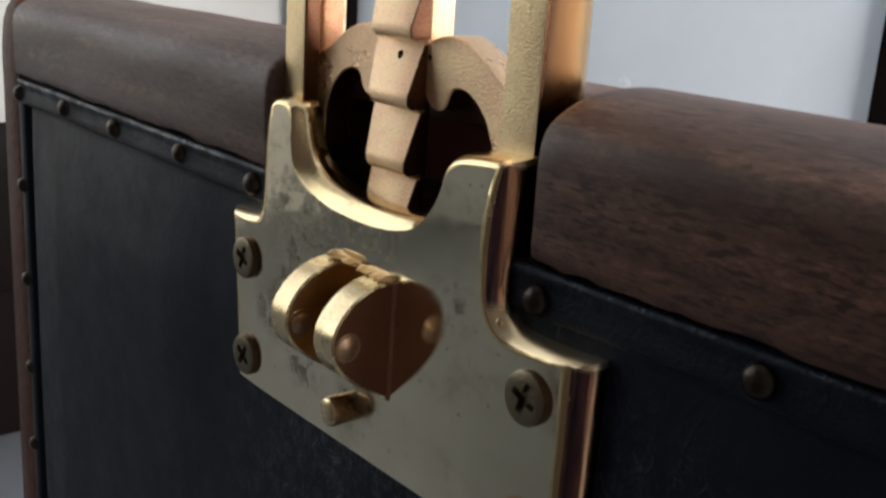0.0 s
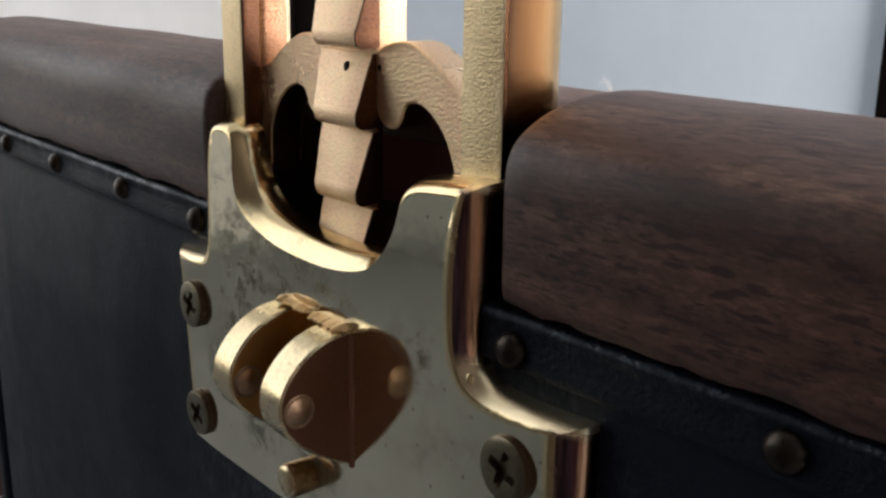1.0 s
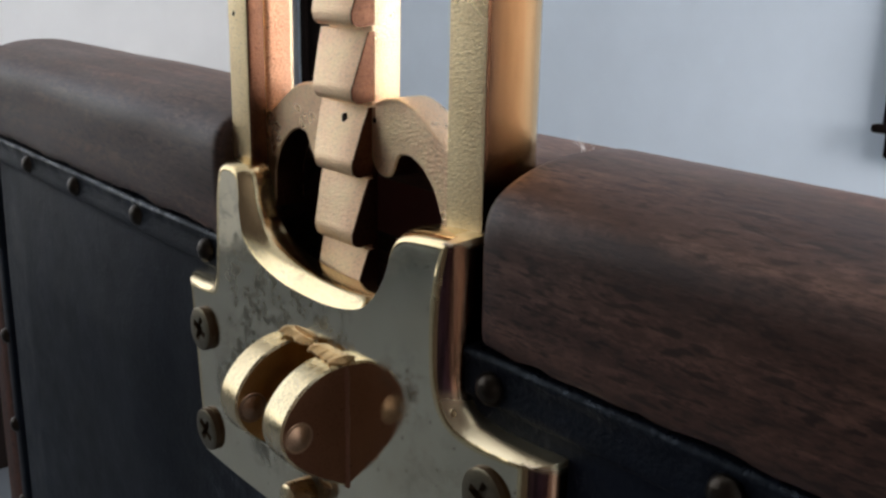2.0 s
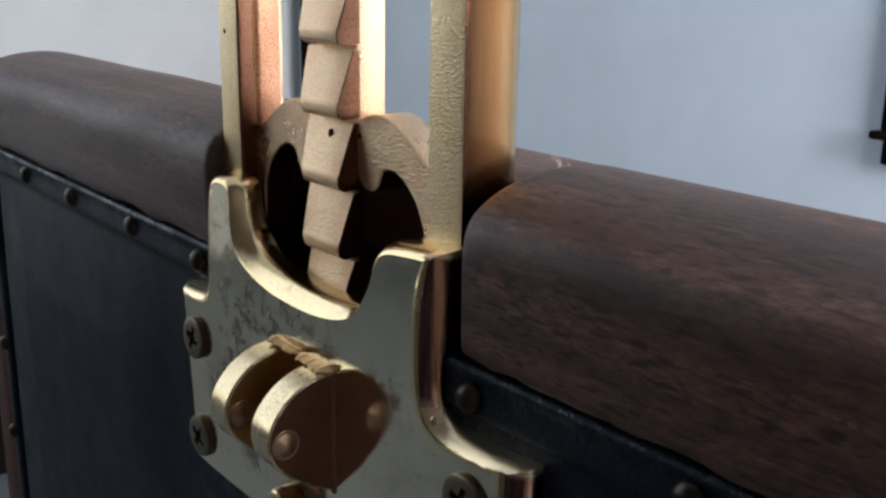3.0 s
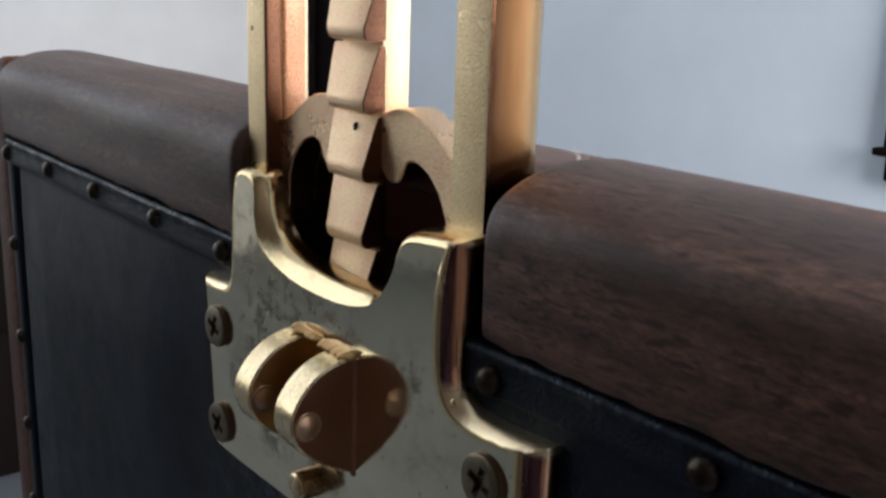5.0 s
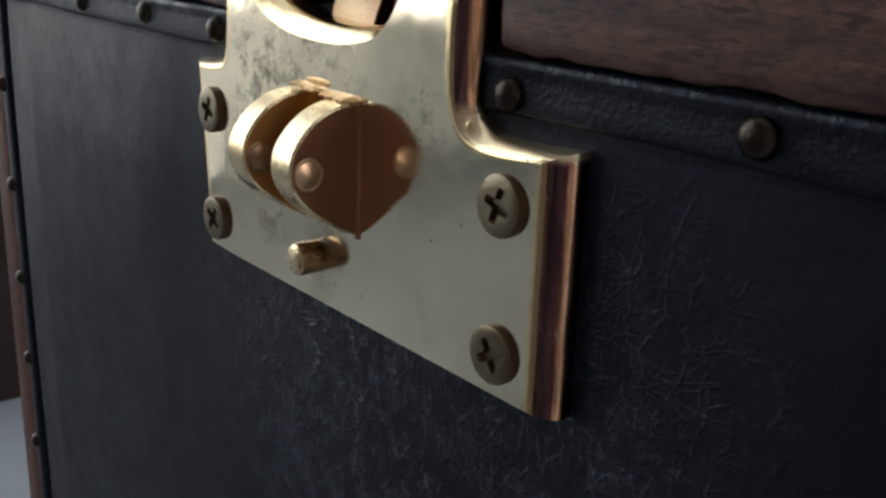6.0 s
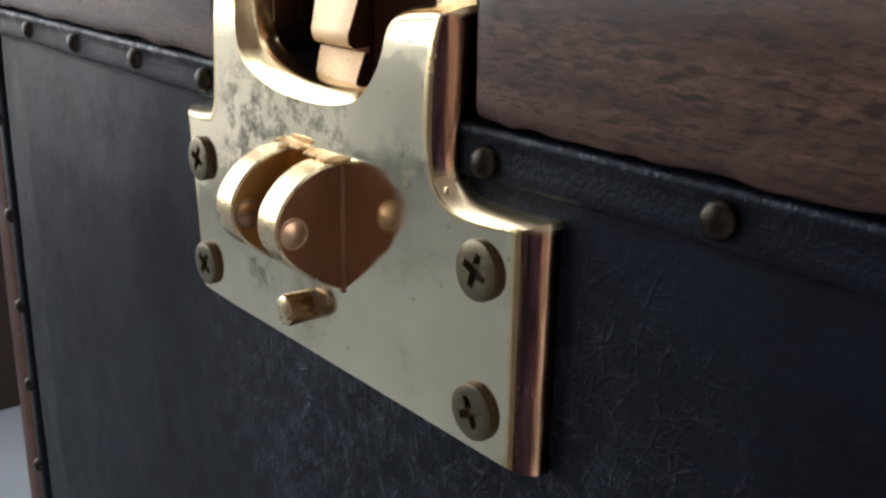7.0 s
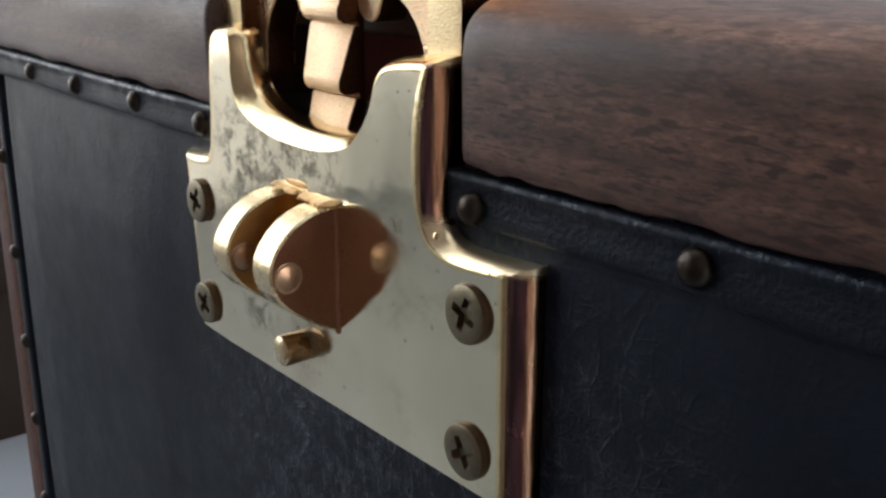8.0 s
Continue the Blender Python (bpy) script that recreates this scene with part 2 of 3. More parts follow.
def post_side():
    """Reflections put into the colour of the post's side: brown along the filed face, bright along the back."""
    m, t, b = material("post_side_reflections")
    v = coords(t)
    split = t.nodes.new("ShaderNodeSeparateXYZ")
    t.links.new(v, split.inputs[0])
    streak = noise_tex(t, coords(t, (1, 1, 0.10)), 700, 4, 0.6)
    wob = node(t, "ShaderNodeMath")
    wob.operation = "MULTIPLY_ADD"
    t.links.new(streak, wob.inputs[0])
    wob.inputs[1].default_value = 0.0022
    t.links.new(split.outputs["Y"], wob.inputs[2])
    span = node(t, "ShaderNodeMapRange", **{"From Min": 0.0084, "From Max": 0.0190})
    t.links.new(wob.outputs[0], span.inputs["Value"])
    # painted reflection: dark at the front edge, a pale highlight at the back
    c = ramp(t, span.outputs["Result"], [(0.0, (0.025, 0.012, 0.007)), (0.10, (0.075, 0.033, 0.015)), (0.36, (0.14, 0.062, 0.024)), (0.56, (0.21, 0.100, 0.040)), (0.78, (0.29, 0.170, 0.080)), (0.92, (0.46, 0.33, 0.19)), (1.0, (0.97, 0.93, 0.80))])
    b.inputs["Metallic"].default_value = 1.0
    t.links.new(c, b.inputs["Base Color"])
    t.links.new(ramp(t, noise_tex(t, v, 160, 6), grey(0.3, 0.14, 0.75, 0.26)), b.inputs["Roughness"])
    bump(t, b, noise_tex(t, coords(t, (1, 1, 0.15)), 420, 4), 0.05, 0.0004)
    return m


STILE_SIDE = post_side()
COPPER = metal("copper_toned_casting", (0.52, 0.28, 0.17), (0.32, 0.155, 0.09), 0.45, 0.4, 1600, pits=0.8)
BEAD = metal("solder", (0.62, 0.42, 0.21), (0.32, 0.19, 0.09), 0.32, 0.18, 500, pits=0.35)
SEAM = metal("brown_solder", (0.27, 0.135, 0.088), (0.18, 0.085, 0.055), 0.45, 0.15, 700, pits=0.2)
PEG_SIDE = metal("brown_peg_side", (0.30, 0.185, 0.09), (0.15, 0.08, 0.04), 0.28, 0.1, 500, pits=0.4)
# dark copy of the casting: shade put into the colour
CAST_SIDE = metal("shaded_casting", (0.19, 0.088, 0.052), (0.11, 0.048, 0.028), 0.36, 0.35, 1500, pits=0.7)


def rim():
    """Reflections put into the rim's colour: brass, purple, copper, then brown towards the wood."""
    m, t, b = material("reflection_banded_rim")
    v = coords(t)
    split = t.nodes.new("ShaderNodeSeparateXYZ")
    t.links.new(v, split.inputs[0])
    wob = node(t, "ShaderNodeMath")
    wob.operation = "MULTIPLY_ADD"
    t.links.new(noise_tex(t, v, 160, 3), wob.inputs[0])
    wob.inputs[1].default_value = 0.0005
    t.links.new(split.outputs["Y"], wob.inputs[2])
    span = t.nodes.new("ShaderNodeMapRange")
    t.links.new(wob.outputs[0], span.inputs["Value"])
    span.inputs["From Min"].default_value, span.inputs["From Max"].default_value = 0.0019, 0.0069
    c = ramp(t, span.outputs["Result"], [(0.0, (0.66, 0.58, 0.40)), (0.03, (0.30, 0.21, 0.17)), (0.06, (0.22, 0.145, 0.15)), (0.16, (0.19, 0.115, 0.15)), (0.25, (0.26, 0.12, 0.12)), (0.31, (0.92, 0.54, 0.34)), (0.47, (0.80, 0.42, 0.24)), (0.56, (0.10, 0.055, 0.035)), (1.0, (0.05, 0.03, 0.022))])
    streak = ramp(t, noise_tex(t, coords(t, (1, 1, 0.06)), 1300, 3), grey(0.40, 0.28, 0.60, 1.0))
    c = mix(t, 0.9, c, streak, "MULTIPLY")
    # only the upright stretches carry the painted reflections
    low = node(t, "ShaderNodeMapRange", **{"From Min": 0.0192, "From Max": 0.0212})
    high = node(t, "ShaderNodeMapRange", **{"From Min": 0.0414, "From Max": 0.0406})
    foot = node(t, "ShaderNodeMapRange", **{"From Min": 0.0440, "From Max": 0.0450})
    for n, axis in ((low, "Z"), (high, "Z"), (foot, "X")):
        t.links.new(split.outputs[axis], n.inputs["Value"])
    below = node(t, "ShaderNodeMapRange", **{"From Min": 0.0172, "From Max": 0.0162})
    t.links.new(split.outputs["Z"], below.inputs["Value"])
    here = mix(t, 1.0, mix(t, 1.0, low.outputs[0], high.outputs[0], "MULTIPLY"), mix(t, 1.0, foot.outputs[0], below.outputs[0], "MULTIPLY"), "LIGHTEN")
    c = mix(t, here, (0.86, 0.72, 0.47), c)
    b.inputs["Metallic"].default_value = 1.0
    t.links.new(c, b.inputs["Base Color"])
    t.links.new(mix(t, here, (0.30, 0.30, 0.30), ramp(t, noise_tex(t, v, 300, 5), grey(0.3, 0.10, 0.75, 0.32))), b.inputs["Roughness"])
    bump(t, b, noise_tex(t, v, 500, 4), 0.05, 0.0004)
    return m


RIM = rim()
RIVET = metal("dull_rivet", (0.38, 0.25, 0.165), (0.26, 0.165, 0.105), 0.42, 0.12, 900, pits=0.4)
# darker brown for the screw sides, their shadow put into the colour
SCREW_SIDE = metal("shaded_screw_side", (0.10, 0.065, 0.04), (0.06, 0.04, 0.025), 0.5, 0.2, 900)
SCREW = metal("tarnished_screw", (0.205, 0.178, 0.122), (0.13, 0.108, 0.072), 0.38, 0.15, 900, pits=0.3)
TACK = metal("blackened_tack", (0.048, 0.040, 0.032), (0.024, 0.02, 0.018), 0.30, 0.2, 900)


def plain(name, colour, rough, spread=0.12, scale=6.0, relief=0.1):
    m, t, b = material(name)
    v = coords(t)
    lo, hi = tuple(x * (1 - spread) for x in colour), tuple(min(1, x * (1 + spread)) for x in colour)
    t.links.new(mix(t, noise_tex(t, v, scale, 6), lo, hi), b.inputs["Base Color"])
    b.inputs["Roughness"].default_value = rough
    b.inputs["Specular IOR Level"].default_value = 0.3
    bump(t, b, noise_tex(t, v, scale * 30, 4), relief, 0.001)
    return m


PAINT = plain("blue_grey_wall_paint", (0.66, 0.76, 0.85), 0.8)
PALE = plain("pale_wall_paint", (0.77, 0.79, 0.79), 0.8)
CEILING = plain("white_ceiling", (0.8, 0.8, 0.8), 0.85)
FLOOR = plain("pale_floor", (0.122, 0.139, 0.155), 0.5)
DARKWOOD = plain("dark_stained_wood", (0.008, 0.006, 0.0055), 0.7, 0.3, 20)
DARKWOOD.node_tree.nodes["Principled BSDF"].inputs["Specular IOR Level"].default_value = 0.02
DARKWALL = plain("unseen_wall_brown", (0.05, 0.038, 0.034), 0.7)
RAWWOOD = plain("bare_reddish_wood", (0.28, 0.10, 0.085), 0.7, 0.3, 60)
PIT = plain("casting_pit", (0.03, 0.02, 0.015), 0.9)
WINDOWPAINT = plain("white_window_paint", (0.75, 0.75, 0.73), 0.5)


def glass():
    m, _, b = material("window_glass")
    b.inputs["Base Color"].default_value = (1, 1, 1, 1)
    b.inputs["Roughness"].default_value = 0.0
    b.inputs["Transmission Weight"].default_value = 1.0
    b.inputs["IOR"].default_value = 1.45
    return m


GLASS = glass()


# ---- building helpers ----
def thing(name, at, label, category, group="", kind=""):
    ob = new(name)
    ob.location = at
    ob.empty_display_size = 0.01
    return tagged(ob, label, category, group, kind)


def world_place(ob):
    place = Vector(ob.location)
    while ob.parent:
        ob = ob.parent
        place += ob.location
    return place


def part(name, bm, mat, parent=None, label="", at=(0, 0, 0)):
    """Links a bmesh, given in metres about the point at, as one mesh under a thing or part."""
    data = bm
    if not isinstance(bm, bpy.types.Mesh):
        bmesh.ops.recalc_face_normals(bm, faces=bm.faces)
        data = bpy.data.meshes.new(name)
        bm.to_mesh(data)
        bm.free()
        data.materials.append(mat)
    ob = new(name, data)
    ob.location = Vector(at)
    if parent:
        ob.parent = parent
        ob.location = Vector(at) - world_place(parent)
    if label:
        ob["label"] = label
    return ob


def box(x0, x1, y0, y1, z0, z1, bevel=0.0, segments=2):
    bm = bmesh.new()
    bmesh.ops.create_cube(bm, size=1)
    for v in bm.verts:
        v.co = ((x0 + x1) / 2 + v.co.x * (x1 - x0), (y0 + y1) / 2 + v.co.y * (y1 - y0), (z0 + z1) / 2 + v.co.z * (z1 - z0))
    if bevel:
        bmesh.ops.bevel(bm, geom=bm.edges[:], offset=bevel, segments=segments, affect="EDGES", profile=0.5)
        smooth(bm)
    return bm


def smooth(bm, angle=38):
    bmesh.ops.recalc_face_normals(bm, faces=bm.faces)
    bm.normal_update()
    for f in bm.faces:
        f.smooth = True
    for e in bm.edges:
        if len(e.link_faces) == 2 and e.calc_face_angle(0) > radians(angle):
            e.smooth = False


def loft(loops, cap=True, angle=38):
    """Skins closed loops of points, in centimetres, one after another."""
    bm = bmesh.new()
    rings = [[bm.verts.new(Vector(p) * C) for p in loop] for loop in loops]
    for a, b in zip(rings, rings[1:]):
        for i in range(len(a)):
            j = (i + 1) % len(a)
            bm.faces.new((a[i], a[j], b[j], b[i]))
    if cap:
        ends = [bm.faces.new(rings[0][::-1]), bm.faces.new(rings[-1])]
    smooth(bm, angle)
    if cap:
        for f in ends:
            f.smooth = False
    return bm


def spline(points, n, closed=False):
    """Points on a smooth curve through the given ones, n to a stretch."""
    p = [Vector(q) for q in points]
    out = []
    for i in range(len(p) if closed else len(p) - 1):
        if closed:
            a, b, c, d = p[i - 1], p[i], p[(i + 1) % len(p)], p[(i + 2) % len(p)]
        else:
            a, b, c, d = p[max(i - 1, 0)], p[i], p[i + 1], p[min(i + 2, len(p) - 1)]
        for k in range(n):
            t = k / n
            out.append(0.5 * (2 * b + (c - a) * t + (2 * a - 5 * b + 4 * c - d) * t * t + (3 * b - a - 3 * c + d) * t**3))
    return out if closed else out + [p[-1]]


def inset(loop, d):
    """A closed counter-clockwise 2D loop moved inwards by d."""
    out = []
    for i, p in enumerate(loop):
        t = (loop[(i + 1) % len(loop)] - loop[i - 1]).normalized()
        out.append(p + Vector((-t.y, t.x)) * d)
    return out


def plate_solid(loop, layers, angle=38):
    """A 2D outline (x, z) skinned through layers of (depth y, inset)."""
    return loft([[(p.x, y, p.y) for p in inset(loop, d)] for y, d in layers], True, angle)


def cheek(loop, x0, x1, edge=0.04):
    """An outline (y, z) standing across x."""
    return loft([[(x, p.x, p.y) for p in inset(loop, d)] for x, d in ((x0, edge), (x0 + edge, 0), (x1 - edge, 0), (x1, edge))])


def turned(profile, n=28):
    """Turns (radius, y) about the y axis; the last radius may be 0."""
    loops = [[(r * math.cos(a), y, r * math.sin(a)) for a in (2 * math.pi * k / n for k in range(n))] for r, y in profile]
    return loft(loops, True, 50)


# ---- the room ----
def slab(name, x0, x1, y0, y1, z0, z1, mat):
    return tagged(part(name, box(x0, x1, y0, y1, z0, z1), mat), kind="structure")


X0, X1, Y0, Y1, Z0, Z1 = -1.82, 1.5, -2.2, 1.12, -0.46, 1.7
slab("floor", X0 - 0.2, X1 + 0.2, Y0 - 0.2, Y1 + 0.2, Z0 - 0.1, Z0, FLOOR)
slab("ceiling", X0 - 0.2, X1 + 0.2, Y0 - 0.2, Y1 + 0.2, Z1, Z1 + 0.1, CEILING)
slab("wall_north", X0 - 0.1, X1 + 0.1, Y1, Y1 + 0.1, Z0, Z1, PAINT)
slab("wall_south", X0 - 0.1, X1 + 0.1, Y0 - 0.1, Y0, Z0, Z1, PALE)
# unseen dark wall, added to darken reflections and hold back front light
slab("wall_unseen", -0.30, X1, -0.52, -0.40, Z0, Z1, DARKWALL)


def wall_with_window(tag, x0, x1, wy0, wy1, wz0, wz1):
    bm = bmesh.new()
    for y0, y1, z0, z1 in ((Y0, wy0, Z0, Z1), (wy1, Y1, Z0, Z1), (wy0, wy1, Z0, wz0), (wy0, wy1, wz1, Z1)):
        piece = box(x0, x1, y0, y1, z0, z1)
        me = bpy.data.meshes.new("piece")
        piece.to_mesh(me)
        bm.from_mesh(me)
        piece.free()
        bpy.data.meshes.remove(me)
    tagged(part("wall_" + tag, bm, PALE), kind="structure")
    xm = (x0 + x1) / 2
    win = thing("window_" + tag, (xm, wy0, wz0), "white painted wooden window in the wall", "window", kind="structure")
    f, ym = 0.05, (wy0 + wy1) / 2
    for y0, y1, z0, z1 in ((wy0, wy0 + f, wz0, wz1), (wy1 - f, wy1, wz0, wz1), (wy0 + f, wy1 - f, wz0, wz0 + f), (wy0 + f, wy1 - f, wz1 - f, wz1), (ym - f / 2, ym + f / 2, wz0 + f, wz1 - f)):
        part("window_frame", box(xm - 0.03, xm + 0.03, y0 + 0.001, y1 - 0.001, z0 + 0.001, z1 - 0.001, 0.005), WINDOWPAINT, win)
    for y0, y1 in ((wy0 + f, ym - f / 2), (ym + f / 2, wy1 - f)):
        pane = part("pane", box(xm - 0.002, xm + 0.002, y0, y1, wz0 + f, wz1 - f), GLASS, win)
        pane.visible_shadow = False


wall_with_window("east", X1, X1 + 0.1, 0.0, 0.95, -0.05, 0.95)
wall_with_window("west", X0 - 0.1, X0, -1.97, -0.05, -0.09, 1.62)

# dark wooden frame hanging on the wall behind
hung = thing("hanging_frame", (-0.43, 1.09, -0.144), "dark stained wooden frame hanging on the blue-grey wall", "frame")
part("stile", box(-0.480, -0.385, 1.104, 1.118, -0.110, 0.75, 0.004), DARKWOOD, hung)
part("foot", box(-0.473, -0.355, 1.100, 1.118, -0.144, -0.110, 0.004), DARKWOOD, hung)
part("peg", box(-0.482, -0.455, 1.082, 1.0995, -0.112, -0.102, 0.003), DARKWOOD, hung)

# dark upright plank on the same wall, near the corner
board = thing("dark_plank", (-1.66, 1.10, 0.3), "dark wooden plank fixed upright on the blue-grey wall", "plank")
part("board", box(-1.755, -1.560, 1.096, 1.118, -0.32, 0.90, 0.004), DARKWOOD, board)
for x0, x1 in ((-1.755, -1.735), (-1.580, -1.560)):
    part("edge_strip", box(x0, x1, 1.084, 1.0955, -0.32, 0.90, 0.003), DARKWOOD, board)

# low dark bench on the floor behind
bench = thing("bench", (-1.2, 0.3, Z0), "low dark wooden bench standing on the pale floor", "bench")
part("seat", box(-1.66, -0.905, 0.10, 0.55, -0.285, -0.240, 0.006), DARKWOOD, bench)
part("front_board", box(-1.63, -0.935, 0.12, 0.15, Z0 + 0.001, -0.286, 0.004), DARKWOOD, bench)
part("end_board", box(-0.965, -0.935, 0.151, 0.53, Z0 + 0.001, -0.286, 0.004), DARKWOOD, bench)

# ---- the leather-covered frame ----
FRONT = 0.55
BOTTOM = -45.8
panel = thing("upholstered_frame", (0, 0.02, BOTTOM * C), "walnut frame with tacked black leather panel, standing upright", "frame")


def wavy(x, seed, size):
    return size * noise.noise(Vector((x * 0.35, seed, 0.3)))


def rail(x0, x1, ends):
    """A rail with a rounded top, lofted along x."""
    prof = spline([(0.50, 2.80), (0.42, 2.90), (0.40, 3.2), (0.395, 3.7), (0.40, 4.3), (0.47, 4.62), (0.66, 4.84), (1.02, 5.03), (1.45, 5.16), (1.9, 5.22), (2.4, 5.23), (3.0, 5.17), (3.5, 4.98), (3.8, 4.5), (3.85, 3.6), (3.8, 2.95), (3.7, 2.80), (3.4, 2.80), (2.0, 2.80), (0.7, 2.80)], 3, True)
    mid = Vector((2.1, 4.0))
    xs = [x0 + (x1 - x0) * k / 60 for k in range(61)]
    rows = []
    for side, e in ((0, x0), (1, x1)):
        s = 1 if side == 0 else -1
        for d, k in ((0.0, 0.16), (0.03, 0.08), (0.08, 0.025), (0.18, 0.0)):
            if ends[side]:
                rows.append((e + s * d, k))
    rows += [(x, 0.0) for x in xs if x0 + 0.23 < x < x1 - 0.23]
    rows.sort()
    loops = []
    for x, k in rows:
        loop = []
        for p in prof:
            toward = mid - p
            q = p + toward.normalized() * k
            low = max(0.0, 1 - abs(q.y - 2.8) / 0.4) if q.x < 1 else 0
            loop.append((x, q.x + wavy(x, q.y, 0.02), q.y + (wavy(x * 2, 3, 0.07) + wavy(x * 7, 9, 0.05)) * low + wavy(x, 7, 0.02)))
        loops.append(loop)
    return loft(loops)


part("rail", rail(-18.15, -3.69, (0, 1)), WALNUT, panel, "walnut top rail with rounded edge")
part("rail", rail(3.28, 16.6, (1, 0)), WALNUT, panel, "walnut top rail with rounded edge")
part("notch_cover", box(-3.9 * C, 3.55 * C, 1.70 * C, 3.7 * C, 4.2 * C, 5.0 * C, 0.001), WALNUT, panel)
part("notch_back", box(-3.9 * C, 3.55 * C, 3.0 * C, 3.65 * C, 2.7 * C, 4.19 * C, 0.001), RAWWOOD, panel, "bare reddish wood at the back of the notch")


def upright(x0, x1):
    r = 0.45
    base = [(x0, 0.55 + r), (x0 + 0.12, 0.55 + 0.13), (x0 + r, 0.5), (x1 - 0.25, 0.5), (x1 - 0.06, 0.56), (x1, 0.75), (x1, 3.75), (x0, 3.75)]
    mid = Vector(((x0 + x1) / 2, 2.1))
    loops = []
    for z, k in [(BOTTOM, 0)] + [(z, 0) for z in range(-42, 4, 2)] + [(3.2, 0), (3.8, 0.04), (4.3, 0.14), (4.65, 0.30), (4.9, 0.55), (5.0, 0.8)]:
        loops.append([(x + (mid.x - x) * k + wavy(z, x, 0.05), y + (mid.y - y) * k * 0.3, z) for x, y in base])
    return loft(loops, True, 50)


part("upright", upright(-19.75, -18.0), WALNUT_POST, panel, "walnut corner upright with rounded edges")
part("upright", upright(16.65, 18.4), WALNUT_POST, panel)
part("back_board", box(-17.99 * C, 16.6 * C, 3.0 * C, 3.6 * C, BOTTOM * C, 2.7 * C), WALNUT, panel)


def panel_sheet():
    """The leather, stretched over the boards, a little hollow and wrinkled under the plate."""
    nx, nz = 230, 130
    x0, x1, z0, z1 = -17.9, 16.55, BOTTOM, 2.45
    bm = bmesh.new()
    grid = []
    for j in range(nz + 1):
        row = []
        for i in range(nx + 1):
            x, z = x0 + (x1 - x0) * i / nx, z1 + (z0 - z1) * (j / nz) ** 1.6
            y = FRONT + 0.05 * noise.noise(Vector((x * 0.12, z * 0.10, 1.7))) + 0.012 * noise.noise(Vector((x * 0.9, z * 0.7, 4.1)))
            away = math.hypot(max(-4.9 - x, x - 4.9, 0.0), max(-1.7 - z, 0.0))
            u = min(1.0, away / 3.6)
            y -= 0.20 * u * u * (3 - 2 * u) * min(1.0, max(0.0, (x + 17.4) / 2.5)) * min(1.0, max(0.0, (1.9 - z) / 2.5))
            y += 0.14 * max(0.0, min(1.0, (-17.0 - x) / 0.2))
            row.append(bm.verts.new(Vector((x, y, z)) * C))
        grid.append(row)
    for a, b in zip(grid, grid[1:]):
        for i in range(nx):
            bm.faces.new((a[i], b[i], b[i + 1], a[i + 1]))
    rim = [grid[0], [r[-1] for r in grid], grid[-1][::-1], [r[0] for r in grid][::-1]]
    for side in rim:
        back = [bm.verts.new((v.co.x, 0.9 * C, v.co.z)) for v in side]
        for k in range(len(side) - 1):
            bm.faces.new((side[k], side[k + 1], back[k + 1], back[k]))
    smooth(bm, 60)
    return bm


part("leather_panel", panel_sheet(), LEATHER, panel, "black grained leather with fine creases")
part("panel_board", box(-17.99 * C, 16.6 * C, 0.91 * C, 2.99 * C, BOTTOM * C, 0.9 * C), WALNUT, panel)


def binding(x0, x1):
    """The folded strip of leather under the rail, its lower edge a soft roll."""
    loops = []
    for k in range(81):
        x = x0 + (x1 - x0) * k / 80
        low = 2.02 + wavy(x, 1.3, 0.05)
        f = FRONT + wavy(x, 5.5, 0.03)
        loops.append([(x, y, z) for y, z in ((0.8, low), (f - 0.02, low), (f - 0.075, low + 0.03), (f - 0.10, low + 0.10), (f - 0.085, low + 0.25), (f - 0.07, 2.45), (f - 0.075, 2.55), (f - 0.11, 2.62), (f - 0.10, 2.69), (f - 0.04, 2.73), (f + 0.02, 2.74), (0.8, 2.74))])
    return loft(loops, True, 60)


for x0, x1 in ((-17.9, -3.45), (3.0, 16.5)):
    part("binding_strip", binding(x0, x1), LEATHER, panel, "black leather strip held by tacks")


def side_binding():
    loops = []
    for k in range(90):
        z = BOTTOM + 0.2 + (2.6 - BOTTOM - 0.2) * k / 89
        s = wavy(z, 2.2, 0.05)
        loops.append([(x, y, z) for x, y in ((-17.97, 0.8), (-17.97, 0.52), (-17.9, 0.47), (-17.7 + s, 0.455), (-17.45 + s, 0.47), (-17.38 + s, 0.53), (-17.36 + s, 0.8))])
    return loft(loops, True, 60)


part("binding_strip", side_binding(), LEATHER, panel)

tack_mesh = None
TACKS = [(-14.28, 2.36), (-11.04, 2.36), (-7.5, 2.385), (-4.39, 2.34), (3.53, 2.28), (7.16, 2.37), (10.5, 2.36), (13.8, 2.37)]
for x, z in TACKS:
    dome = [(0.0, -0.17), (0.08, -0.165), (0.15, -0.14), (0.205, -0.09), (0.235, -0.02), (0.24, 0.06), (0.0, 0.06)]
    tk = part("tack", tack_mesh or turned(dome, 20), TACK, panel, "" if tack_mesh else "domed blackened upholstery tack", at=(x * C, (FRONT - 0.08) * C, z * C))
    tack_mesh = tk.data
for z in (2.3, -0.45, -3.4, -6.3, -8.95, -11.8, -14.7, -17.6):
    part("tack", tack_mesh, TACK, panel, at=(-17.78 * C, (FRONT - 0.09) * C, z * C))

# ---- the brass plate ----
plate = thing("latch_plate", (0, 0.0017, -0.0165), "polished brass latch plate screwed on black leather", "plate")


